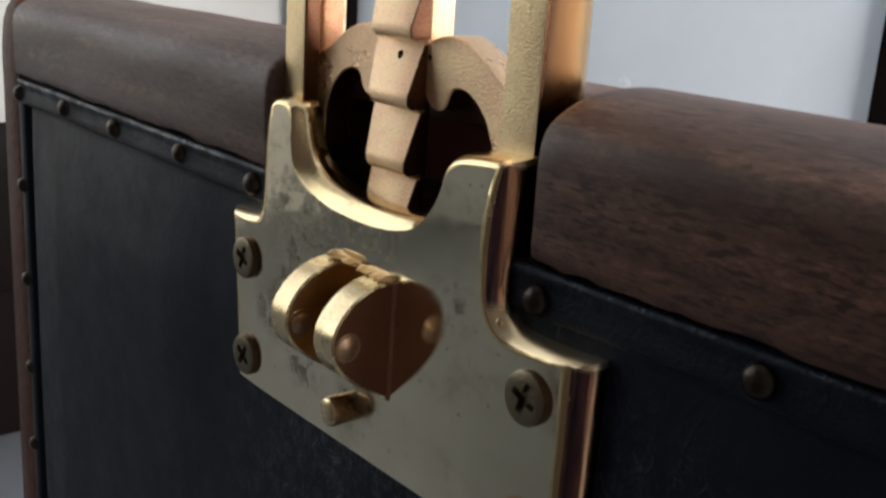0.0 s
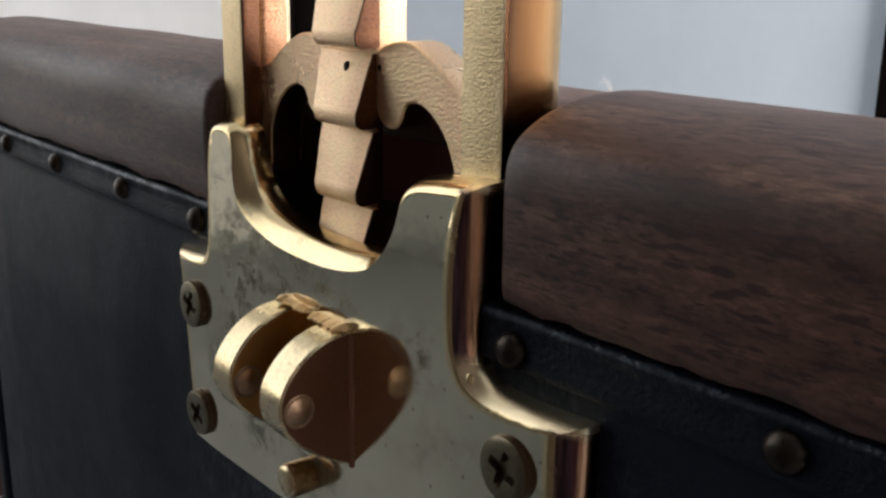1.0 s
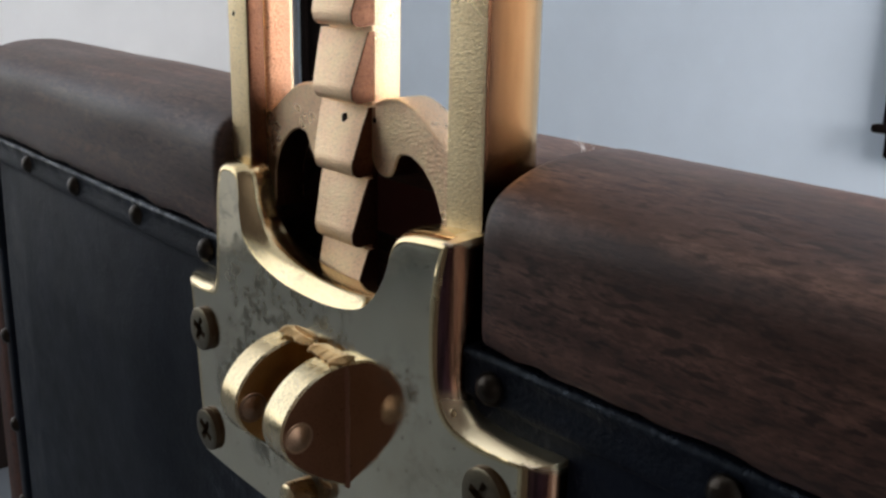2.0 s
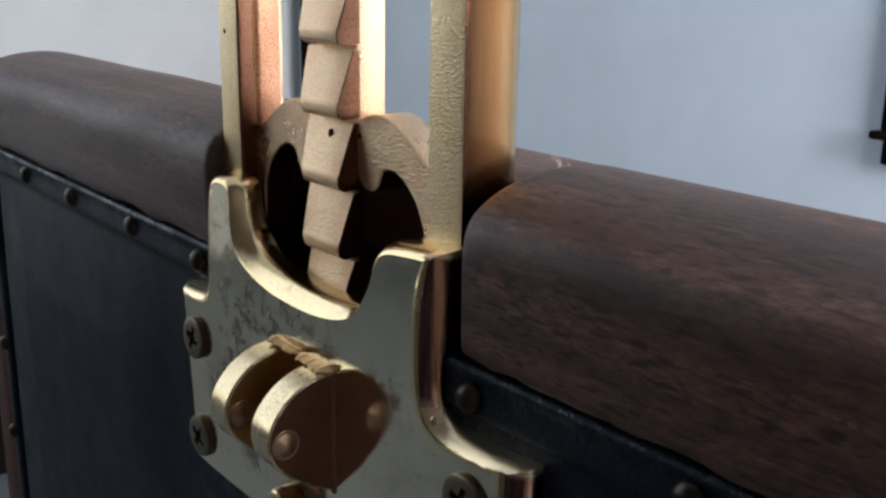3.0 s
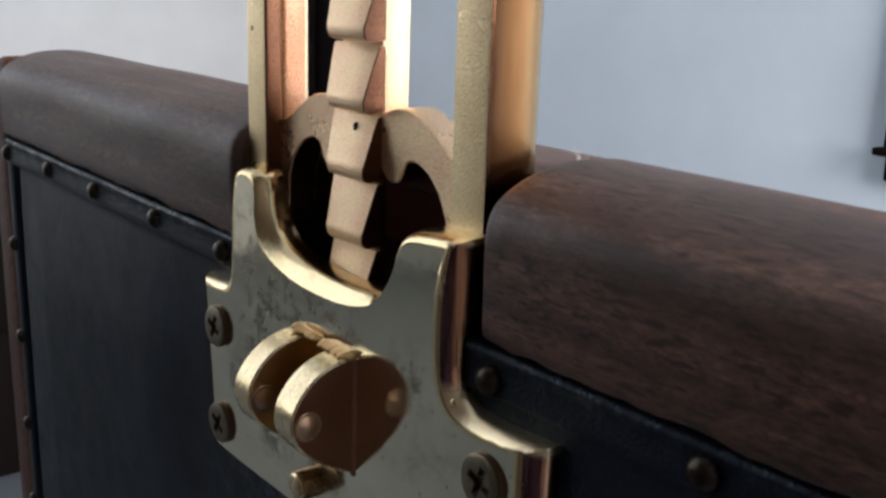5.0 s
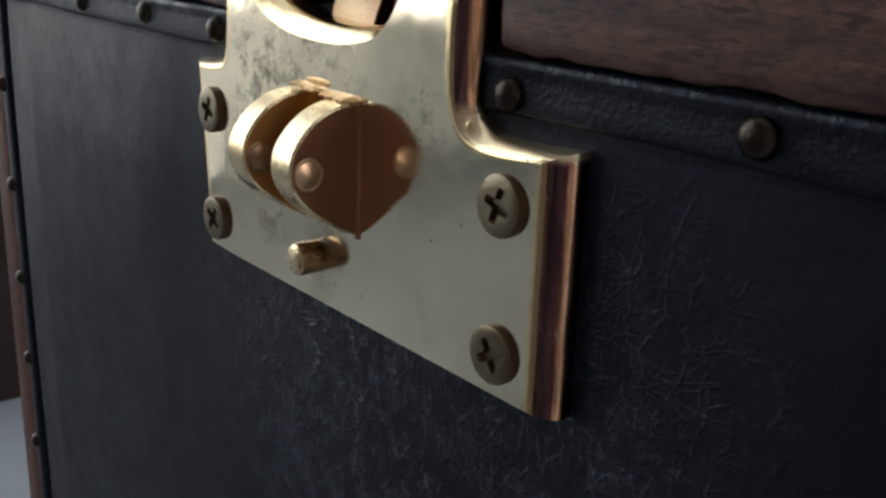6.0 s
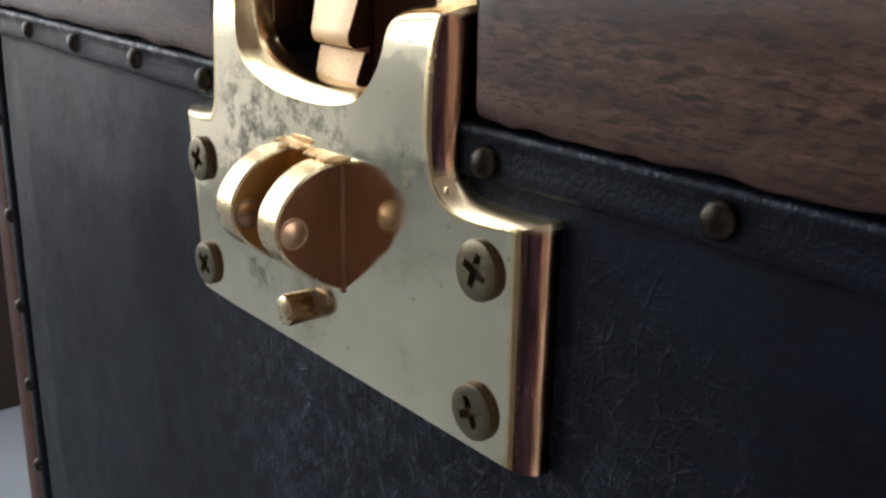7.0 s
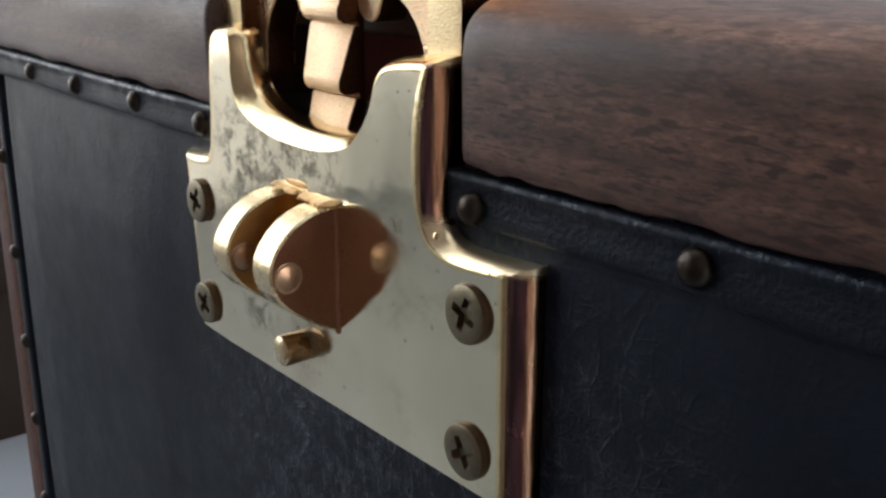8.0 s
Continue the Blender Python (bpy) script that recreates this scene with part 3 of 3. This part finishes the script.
def plate_body():
    """Outline and front crease, point by point: the rim rolls from one to the other."""
    neck_right = [(4.3, 1.76, 4.15, 1.55), (3.75, 1.75, 3.60, 1.50), (3.36, 1.79, 3.15, 1.54), (3.10, 1.95, 2.84, 1.72), (3.01, 2.26, 2.66, 2.08), (3.01, 2.7, 2.59, 2.55), (3.03, 3.2, 2.57, 3.2), (3.06, 3.75, 2.62, 3.65)]
    scoop = [(2.85, 4.21, 2.62, 4.00), (2.45, 4.19, 2.32, 3.97), (2.0, 4.13, 1.98, 3.93), (1.74, 4.06, 1.78, 3.84), (1.60, 3.90, 1.65, 3.68), (1.55, 3.6, 1.57, 3.45), (1.48, 3.35, 1.46, 3.22), (1.34, 3.12, 1.28, 2.98), (1.06, 2.95, 0.95, 2.72), (0.4, 2.84, 0.32, 2.57), (-0.35, 2.82, -0.37, 2.53), (-1.1, 2.88, -1.22, 2.57), (-1.75, 3.02, -1.96, 2.74), (-2.18, 3.28, -2.46, 3.02), (-2.38, 3.62, -2.63, 3.42), (-2.47, 3.92, -2.69, 3.76), (-2.56, 4.13, -2.77, 3.99), (-2.78, 4.24, -2.90, 4.07), (-3.1, 4.26, -3.1, 4.08), (-3.42, 4.22, -3.25, 4.04), (-3.61, 4.03, -3.33, 3.90), (-3.66, 3.6, -3.36, 3.5), (-3.66, 3.1, -3.36, 3.05), (-3.66, 2.6, -3.36, 2.55), (-3.72, 2.15, -3.42, 1.95), (-3.92, 1.93, -3.62, 1.72), (-4.3, 1.84, -4.2, 1.64)]
    corner = lambda *p: [Vector(p)]
    loop = corner(-4.60, -1.64, -4.22, -1.62) + corner(0, -1.64, 0, -1.62) + corner(4.86, -1.64, 4.41, -1.62) + corner(4.86, 0, 4.39, 0) + corner(4.87, 1.80, 4.38, 1.58)
    loop += spline(neck_right, 8) + corner(3.10, 4.22, 2.70, 4.00) + spline(scoop, 4) + corner(-4.95, 1.80, -4.55, 1.62) + corner(-4.78, 0, -4.36, 0)
    # outside edges roll over; the scoop has a flat bevel that meets the face in a crease
    roll = ((0.17, 1.0), (0.167, 0.90), (0.168, 0.80), (0.179, 0.64), (0.208, 0.46), (0.26, 0.27), (0.32, 0.11), (0.39, 0.02), (0.46, 0.0), (0.56, 0.0))
    bevel = ((0.17, 1.0), (0.172, 0.965), (0.179, 0.88), (0.193, 0.74), (0.214, 0.54), (0.242, 0.34), (0.275, 0.17), (0.31, 0.06), (0.38, 0.0), (0.56, 0.0))
    layers = []
    for (y, k), (yb, kb) in zip(roll, bevel):
        ring = []
        for p in loop:
            flat = max(0.0, min(1.0, (4.05 - p[1]) / 0.35)) if -2.62 < p[0] < 1.72 and p[1] > 2.7 else 0.0
            yy, kk = y + (yb - y) * flat, k + (kb - k) * flat
            if p[1] < -1.5:
                yy = max(yy, 0.17)
            q = Vector((p[0] + (p[2] - p[0]) * kk, yy, p[1] + (p[3] - p[1]) * kk))
            depth = min(1.0, max(0.0, (q.z - 1.9) / 0.6))
            q.y = 0.17 + (yy - 0.17) * (1 + 0.55 * depth)
            ring.append(q)
        layers.append(ring)
    bm = loft(layers, True, 40)
    # the face leans back a little towards the scoop: cut it into strips and bend them
    for z in (1.3, 1.6, 1.9, 2.15, 2.4, 2.65, 2.9, 3.15, 3.4, 3.65, 3.9):
        bmesh.ops.bisect_plane(bm, geom=bm.verts[:] + bm.edges[:] + bm.faces[:], plane_co=(0, 0, z * C), plane_no=(0, 0, 1))
    for x in (-3.0, -3.3, -3.6, -3.9, -4.2):
        bmesh.ops.bisect_plane(bm, geom=bm.verts[:] + bm.edges[:] + bm.faces[:], plane_co=(x * C, 0, 0), plane_no=(1, 0, 0))
    front = [f for f in bm.faces if not f.smooth and f.calc_center_median().y < 0.2 * C]
    for e in {e for f in front for e in f.edges}:
        e.smooth = all(f in front for f in e.link_faces)
    for f in front:
        f.smooth = True
    # rolled rim: worn brass, and painted reflections on the side towards the long rail
    faces = set(front)
    for f in bm.faces:
        mid = f.calc_center_median()
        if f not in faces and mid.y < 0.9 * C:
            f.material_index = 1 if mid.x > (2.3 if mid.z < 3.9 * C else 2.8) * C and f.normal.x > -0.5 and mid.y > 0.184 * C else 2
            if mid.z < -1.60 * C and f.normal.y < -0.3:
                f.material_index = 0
    for p in bm.verts:
        side = max(0.0, -2.9 - p.co.x / C)
        if p.co.y < 0.5 * C:
            p.co.y += 0.022 * side * side * C
        up = max(0.0, p.co.z / C - 1.2)
        p.co.y += 0.0058 * up**2.6 * C * max(0.0, min(1.0, (0.8 * C - p.co.y) / (0.63 * C)))
    return bm


body = part("plate_body", plate_body(), BRASS, plate)
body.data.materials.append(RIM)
body.data.materials.append(RIM_WORN)
half = spline([(0.30, 1.79), (0.17, 1.78), (-0.2, 1.73), (-0.5, 1.60), (-0.75, 1.40), (-0.94, 1.13), (-1.0, 0.86), (-0.94, 0.58), (-0.77, 0.34), (-0.55, 0.15), (-0.2, -0.08), (0.17, -0.28), (0.30, -0.34)], 4)
half = [Vector((p.x, p.y)) for p in half]
for x0, x1 in ((0.09, 0.66), (-1.22, -0.70)):
    lobe = part("lobe", cheek(half, x0, x1, 0.035), LOBE, plate, "rounded brass cheek with worn rim")
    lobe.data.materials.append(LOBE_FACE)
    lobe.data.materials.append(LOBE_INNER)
    # outer flats take the darkened brass, inner flats the amber of bounced light
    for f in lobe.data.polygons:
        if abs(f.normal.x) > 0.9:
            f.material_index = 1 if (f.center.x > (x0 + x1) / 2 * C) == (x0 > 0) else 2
    dome = [(0.0, -0.070), (0.06, -0.062), (0.14, -0.036), (0.185, -0.012), (0.205, -0.004), (0.235, -0.012), (0.25, 0.0), (0.25, 0.05), (0.0, 0.05)]
    pin = turned(dome, 20)
    bmesh.ops.rotate(pin, verts=pin.verts, matrix=Matrix.Rotation(radians(90), 3, "Z"))
    part("rivet", pin, RIVET, lobe, "domed brass rivet head", at=(x1 * C, -0.70 * C, 0.80 * C))


def seam():
    """A thin fillet of solder where the cheek meets the plate."""
    loops = []
    for k in range(25):
        z = -0.29 + 2.01 * k / 24
        w = 0.65 + 0.25 * noise.noise(Vector((z * 3.1, 2.0, 5.0)))
        loops.append([(0.65, 0.19, z), (0.65, 0.17 - 0.075 * w, z), (0.675, 0.17 - 0.05 * w, z), (0.66 + 0.05 * w, 0.17 - 0.018 * w, z), (0.66 + 0.075 * w, 0.19, z)])
    return loft(loops, True, 70)


part("solder_seam", seam(), SEAM, plate, "thin dull solder seam")


def mound(x, z, wide, tall, proud, seed):
    """A low smooth lump of solder on the face of the plate."""
    loops = []
    for r in (1.0, 0.93, 0.82, 0.66, 0.46, 0.24, 0.06):
        loop = []
        for k in range(24):
            a = 2 * math.pi * k / 24
            u = r * (1 + 0.16 * noise.noise(Vector((math.cos(a) * 1.6, math.sin(a) * 1.6, seed))))
            loop.append((x + wide * u * math.cos(a), 0.176 - proud * (1 - r * r) ** 0.8, z + tall * u * math.sin(a)))
        loops.append(loop)
    return loft(loops, True, 70)


for x, z, wide, tall, proud in ((0.02, -0.50, 0.24, 0.07, 0.02), (-0.45, 1.93, 0.40, 0.07, 0.015)):
    part("solder_bead", mound(x, z, wide, tall, proud, x * 3.1), BEAD, plate, "low smear of solder")


def ledge(x0, x1, z0, z1, tall, proud, seed, n=30):
    """A rough line of solder along the top of the cheeks, its edge ragged."""
    loops = []
    for k in range(n + 1):
        u = k / n
        x, z = x0 + (x1 - x0) * u, z0 + (z1 - z0) * u
        end = min(1.0, 6 * u, 6 * (1 - u)) ** 0.6
        w = (1 + 0.2 * noise.noise(Vector((x * 4.0, seed, 0.4))) + 0.3 * noise.noise(Vector((x * 11.0, seed, 2.4)))) * end + 0.02
        loops.append([(x, 0.20, z - tall * w), (x, 0.18 - proud * w, z - tall * w * 0.6), (x, 0.18 - proud * w, z), (x, 0.18 - proud * w * 0.6, z + tall * w * 0.6), (x, 0.20, z + tall * w)])
    return loft(loops, True, 35)


part("solder_bead", ledge(-1.16, -0.22, 1.855, 1.80, 0.04, 0.17, 3.0), BEAD, plate, "bright ragged ledge of solder")
part("solder_bead", ledge(-0.30, 0.68, 1.80, 1.79, 0.05, 0.20, 8.0), BEAD, plate)
drop = turned([(0.0, -0.075), (0.05, -0.068), (0.085, -0.04), (0.10, 0.0), (0.0, 0.02)], 16)
drop = part("solder_drop", drop, RIM_WORN, plate, "small bright drop of solder", at=(3.01 * C, 0.262 * C, 1.70 * C))
drop.scale = (1.2, 0.8, 1.9)
peg = turned([(0.0, -0.29), (0.19, -0.285), (0.245, -0.255), (0.265, -0.20), (0.26, 0.18), (0.0, 0.18)], 24)
peg = part("peg", peg, LOBE, plate, "short round brass peg", at=(-0.46 * C, 0, -0.85 * C))
peg.data.materials.append(PEG_SIDE)
# sides of the peg darker and browner than its tip
for f in peg.data.polygons:
    if abs(f.normal.y) < 0.5:
        f.material_index = 1


def screw_head():
    bm = bmesh.new()
    n, y0 = 40, 0.07
    rings = []
    for rad, y in ((0.37, y0), (0.40, y0 + 0.015), (0.412, y0 + 0.045), (0.412, 0.19)):
        rings.append([bm.verts.new(Vector((rad * math.cos(a), y, rad * math.sin(a))) * C) for a in (2 * math.pi * k / n for k in range(n))])
    for a, b in zip(rings, rings[1:]):
        for i in range(n):
            bm.faces.new((a[i], a[(i + 1) % n], b[(i + 1) % n], b[i]))
    w, l = 0.072, 0.24
    cross = [(w, w), (l, w * 0.8), (l, -w * 0.8), (w, -w), (w * 0.8, -l), (-w * 0.8, -l), (-w, -w), (-l, -w * 0.8), (-l, w * 0.8), (-w, w), (-w * 0.8, l), (w * 0.8, l)]
    top = [bm.verts.new(Vector((x, y0, z)) * C) for x, z in cross]
    deep = [bm.verts.new(Vector((x * 0.75, y0 + 0.09, z * 0.75)) * C) for x, z in cross]
    for i in range(12):
        bm.faces.new((top[i], top[(i + 1) % 12], deep[(i + 1) % 12], deep[i]))
    bm.faces.new(deep)
    edges = [e for e in bm.edges if e.is_boundary and all(v in set(top) | set(rings[0]) for v in e.verts)]
    bmesh.ops.triangle_fill(bm, use_beauty=True, edges=edges)
    smooth(bm, 30)
    return bm


head_mesh = None
for x, z, turn, lift in ((-4.06, 0.955, 20, -2), (-3.99, -1.07, 35, 1), (3.82, 0.965, 18, -3), (3.82, -1.045, 62, 1)):
    s = part("screw", head_mesh or screw_head(), SCREW, plate, "tarnished cross-head screw", at=(x * C, 0, z * C))
    if not head_mesh:
        s.data.materials.append(SCREW_SIDE)
        for f in s.data.polygons:
            if abs(f.normal.y) < 0.6:
                f.material_index = 1
    head_mesh = s.data
    s.rotation_euler = (radians(lift), radians(turn), radians(lift))

# ---- the toothed rack behind it ----
rack = thing("toothed_rack", (-0.0038, 0.012, 0.02), "cast brass rack with saw teeth between two posts", "rack")
TOP = 12.0


def round_post(x0, x1):
    """A post with a flat filed face and a bellied polished side."""
    belly = spline([(x1, 0.765), (x1 + 0.002, 0.96), (x1 + 0.004, 1.18), (x1, 1.42), (x1 - 0.025, 1.60), (x1 - 0.10, 1.76), (x1 - 0.28, 1.84)], 4)
    ring = [(x0, 0.76), (x0 + 0.04, 0.72), (x1 - 0.045, 0.72), (x1 - 0.012, 0.732)] + [tuple(p) for p in belly] + [(x0 + 0.1, 1.84), (x0, 1.74)]
    return loft([[(x, y, z) for x, y in ring] for z in (2.0, 4.0, 6.0, 9.0, TOP)], True, 40)


for x0, x1 in ((-3.72, -3.04), (2.22, 2.98)):
    step = 1.06 if x0 < 0 else 1.659
    if x0 < 0:
        back = part("post", box(x0 * C, x1 * C, (step + 0.001) * C, 1.66 * C, 4.6 * C, TOP * C, 0.0011, 3), CAST, rack, "square cast brass post, copper coloured on its side")
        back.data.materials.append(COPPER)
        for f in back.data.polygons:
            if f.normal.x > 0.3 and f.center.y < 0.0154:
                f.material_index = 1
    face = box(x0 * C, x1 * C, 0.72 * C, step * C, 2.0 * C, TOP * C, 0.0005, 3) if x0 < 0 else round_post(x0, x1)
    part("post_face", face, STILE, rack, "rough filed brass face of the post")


def arch():
    """The crosspiece: two cusps that meet at the bar."""
    M = -0.54
    outer = spline([(2.84, 4.98), (2.30, 5.14), (1.96, 5.37), (1.61, 5.57), (1.27, 5.68), (0.95, 5.66), (0.66, 5.55), (0.55, 5.48)], 4)
    inner = spline([(0.55, 4.80), (0.62, 4.64), (0.74, 4.52), (0.90, 4.47), (1.05, 4.50), (1.15, 4.60), (1.20, 4.72), (1.26, 4.82), (1.36, 4.87), (1.55, 4.87), (1.82, 4.74), (2.08, 4.48), (2.22, 4.2), (2.28, 4.0), (2.30, 3.4)], 4)
    bms = []
    for s in (1, -1):
        loop = [Vector((M + s * p.x, p.y)) for p in ([Vector((2.84, 3.4))] + outer + inner)]
        if s < 0:
            loop = loop[::-1]
        bms.append(plate_solid(loop, ((1.06, 0.03), (1.07, 0.010), (1.09, 0.0), (1.62, 0.0), (1.65, 0.02)), 42))
    return bms


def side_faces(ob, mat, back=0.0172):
    """Gives the faces that look sideways a material with shade or reflections in its colour."""
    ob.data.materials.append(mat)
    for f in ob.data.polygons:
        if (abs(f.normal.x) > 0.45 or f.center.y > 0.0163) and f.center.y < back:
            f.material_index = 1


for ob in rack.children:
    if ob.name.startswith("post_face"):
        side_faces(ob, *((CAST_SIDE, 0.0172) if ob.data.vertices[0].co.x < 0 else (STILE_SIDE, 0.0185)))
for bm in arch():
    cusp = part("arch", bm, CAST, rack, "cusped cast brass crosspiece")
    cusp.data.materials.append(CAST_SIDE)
    # inner faces low in the arch carry their shade as colour
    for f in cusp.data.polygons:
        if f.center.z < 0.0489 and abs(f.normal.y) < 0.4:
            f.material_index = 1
part("bar", box(-1.08 * C, 0.07 * C, 1.05 * C, 1.60 * C, 4.7 * C, TOP * C, 0.0004), CAST, rack, "upright rack bar")
part("bar", box(-1.06 * C, 0.05 * C, 1.07 * C, 1.20 * C, 2.3 * C, 4.699 * C, 0.0004), CAST_SIDE, rack, "lower end of the rack bar, coloured dark for shade")


def tooth():
    prof = [(1.10, 0.03), (0.82, 0.0), (0.765, 0.012), (0.715, 0.045), (0.693, 0.10), (0.688, 0.20), (0.695, 0.245), (0.712, 0.275), (0.80, 0.52), (0.90, 0.80), (1.0, 1.05), (1.10, 1.06)]
    loops = []
    for x, d in ((-0.95, 0.02), (-0.93, 0.0), (0.05, 0.0), (0.07, 0.02)):
        loops.append([(x - (0.27 * z if x < -0.5 else 0), y + d * 0.6, z) for y, z in prof])
    return loft(loops, True, 32)


tooth_mesh = None
for k in range(8):
    tt = part("tooth", tooth_mesh or tooth(), CAST, rack, "" if tooth_mesh else "sloping saw tooth", at=(0, 0, (3.32 + 1.115 * k) * C) if k else (0, 0, 3.34 * C))
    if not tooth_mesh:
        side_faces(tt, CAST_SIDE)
    tooth_mesh = tt.data
part("tooth", tooth_mesh, CAST, rack, at=(0, 0, 2.22 * C))
pit = [(0.0, 0.0), (0.045, 0.003), (0.05, 0.06), (0.0, 0.06)]
part("pit", turned(pit, 12), PIT, rack, at=(-0.46 * C, 0.892 * C, 5.27 * C)).scale = (1, 1, 1.7)
part("pit", turned(pit, 12), PIT, rack, at=(0.13 * C, 1.054 * C, 5.30 * C))
part("pit", turned(pit, 12), PIT, rack, at=(-3.5 * C, 0.715 * C, 6.69 * C))


# fine white fibres caught on the corner of the rail
def fibre(start, lean, length):
    loops = []
    for k in range(9):
        u = k / 8
        c = Vector(start) + Vector((lean[0] * u + 0.06 * math.sin(5 * u + lean[1] * 9), lean[1] * u * u, length * u * (1 - 0.35 * u)))
        r = 0.006 * (1 - 0.6 * u)
        loops.append([(c.x + r * math.cos(a), c.y + r * math.sin(a), c.z) for a in (0, 2.09, 4.19)])
    return loft(loops, True, 80)


lint = thing("lint", (0.0339, 0.0215, 0.0521), "few fine white fibres caught on the rail corner", "lint")
LINT = plain("white_lint", (0.8, 0.8, 0.8), 0.9)
for x, y, lx, ly, up in ((3.50, 2.10, 0.10, 0.05, 0.24), (3.54, 2.14, -0.12, 0.02, 0.18), (3.57, 2.18, 0.16, -0.04, 0.16), (3.52, 2.08, -0.03, 0.08, 0.30), (3.50, 2.16, -0.16, 0.06, 0.14)):
    part("fibre", fibre((x - 0.16, y, 5.215), (lx, ly), up), LINT, lint)
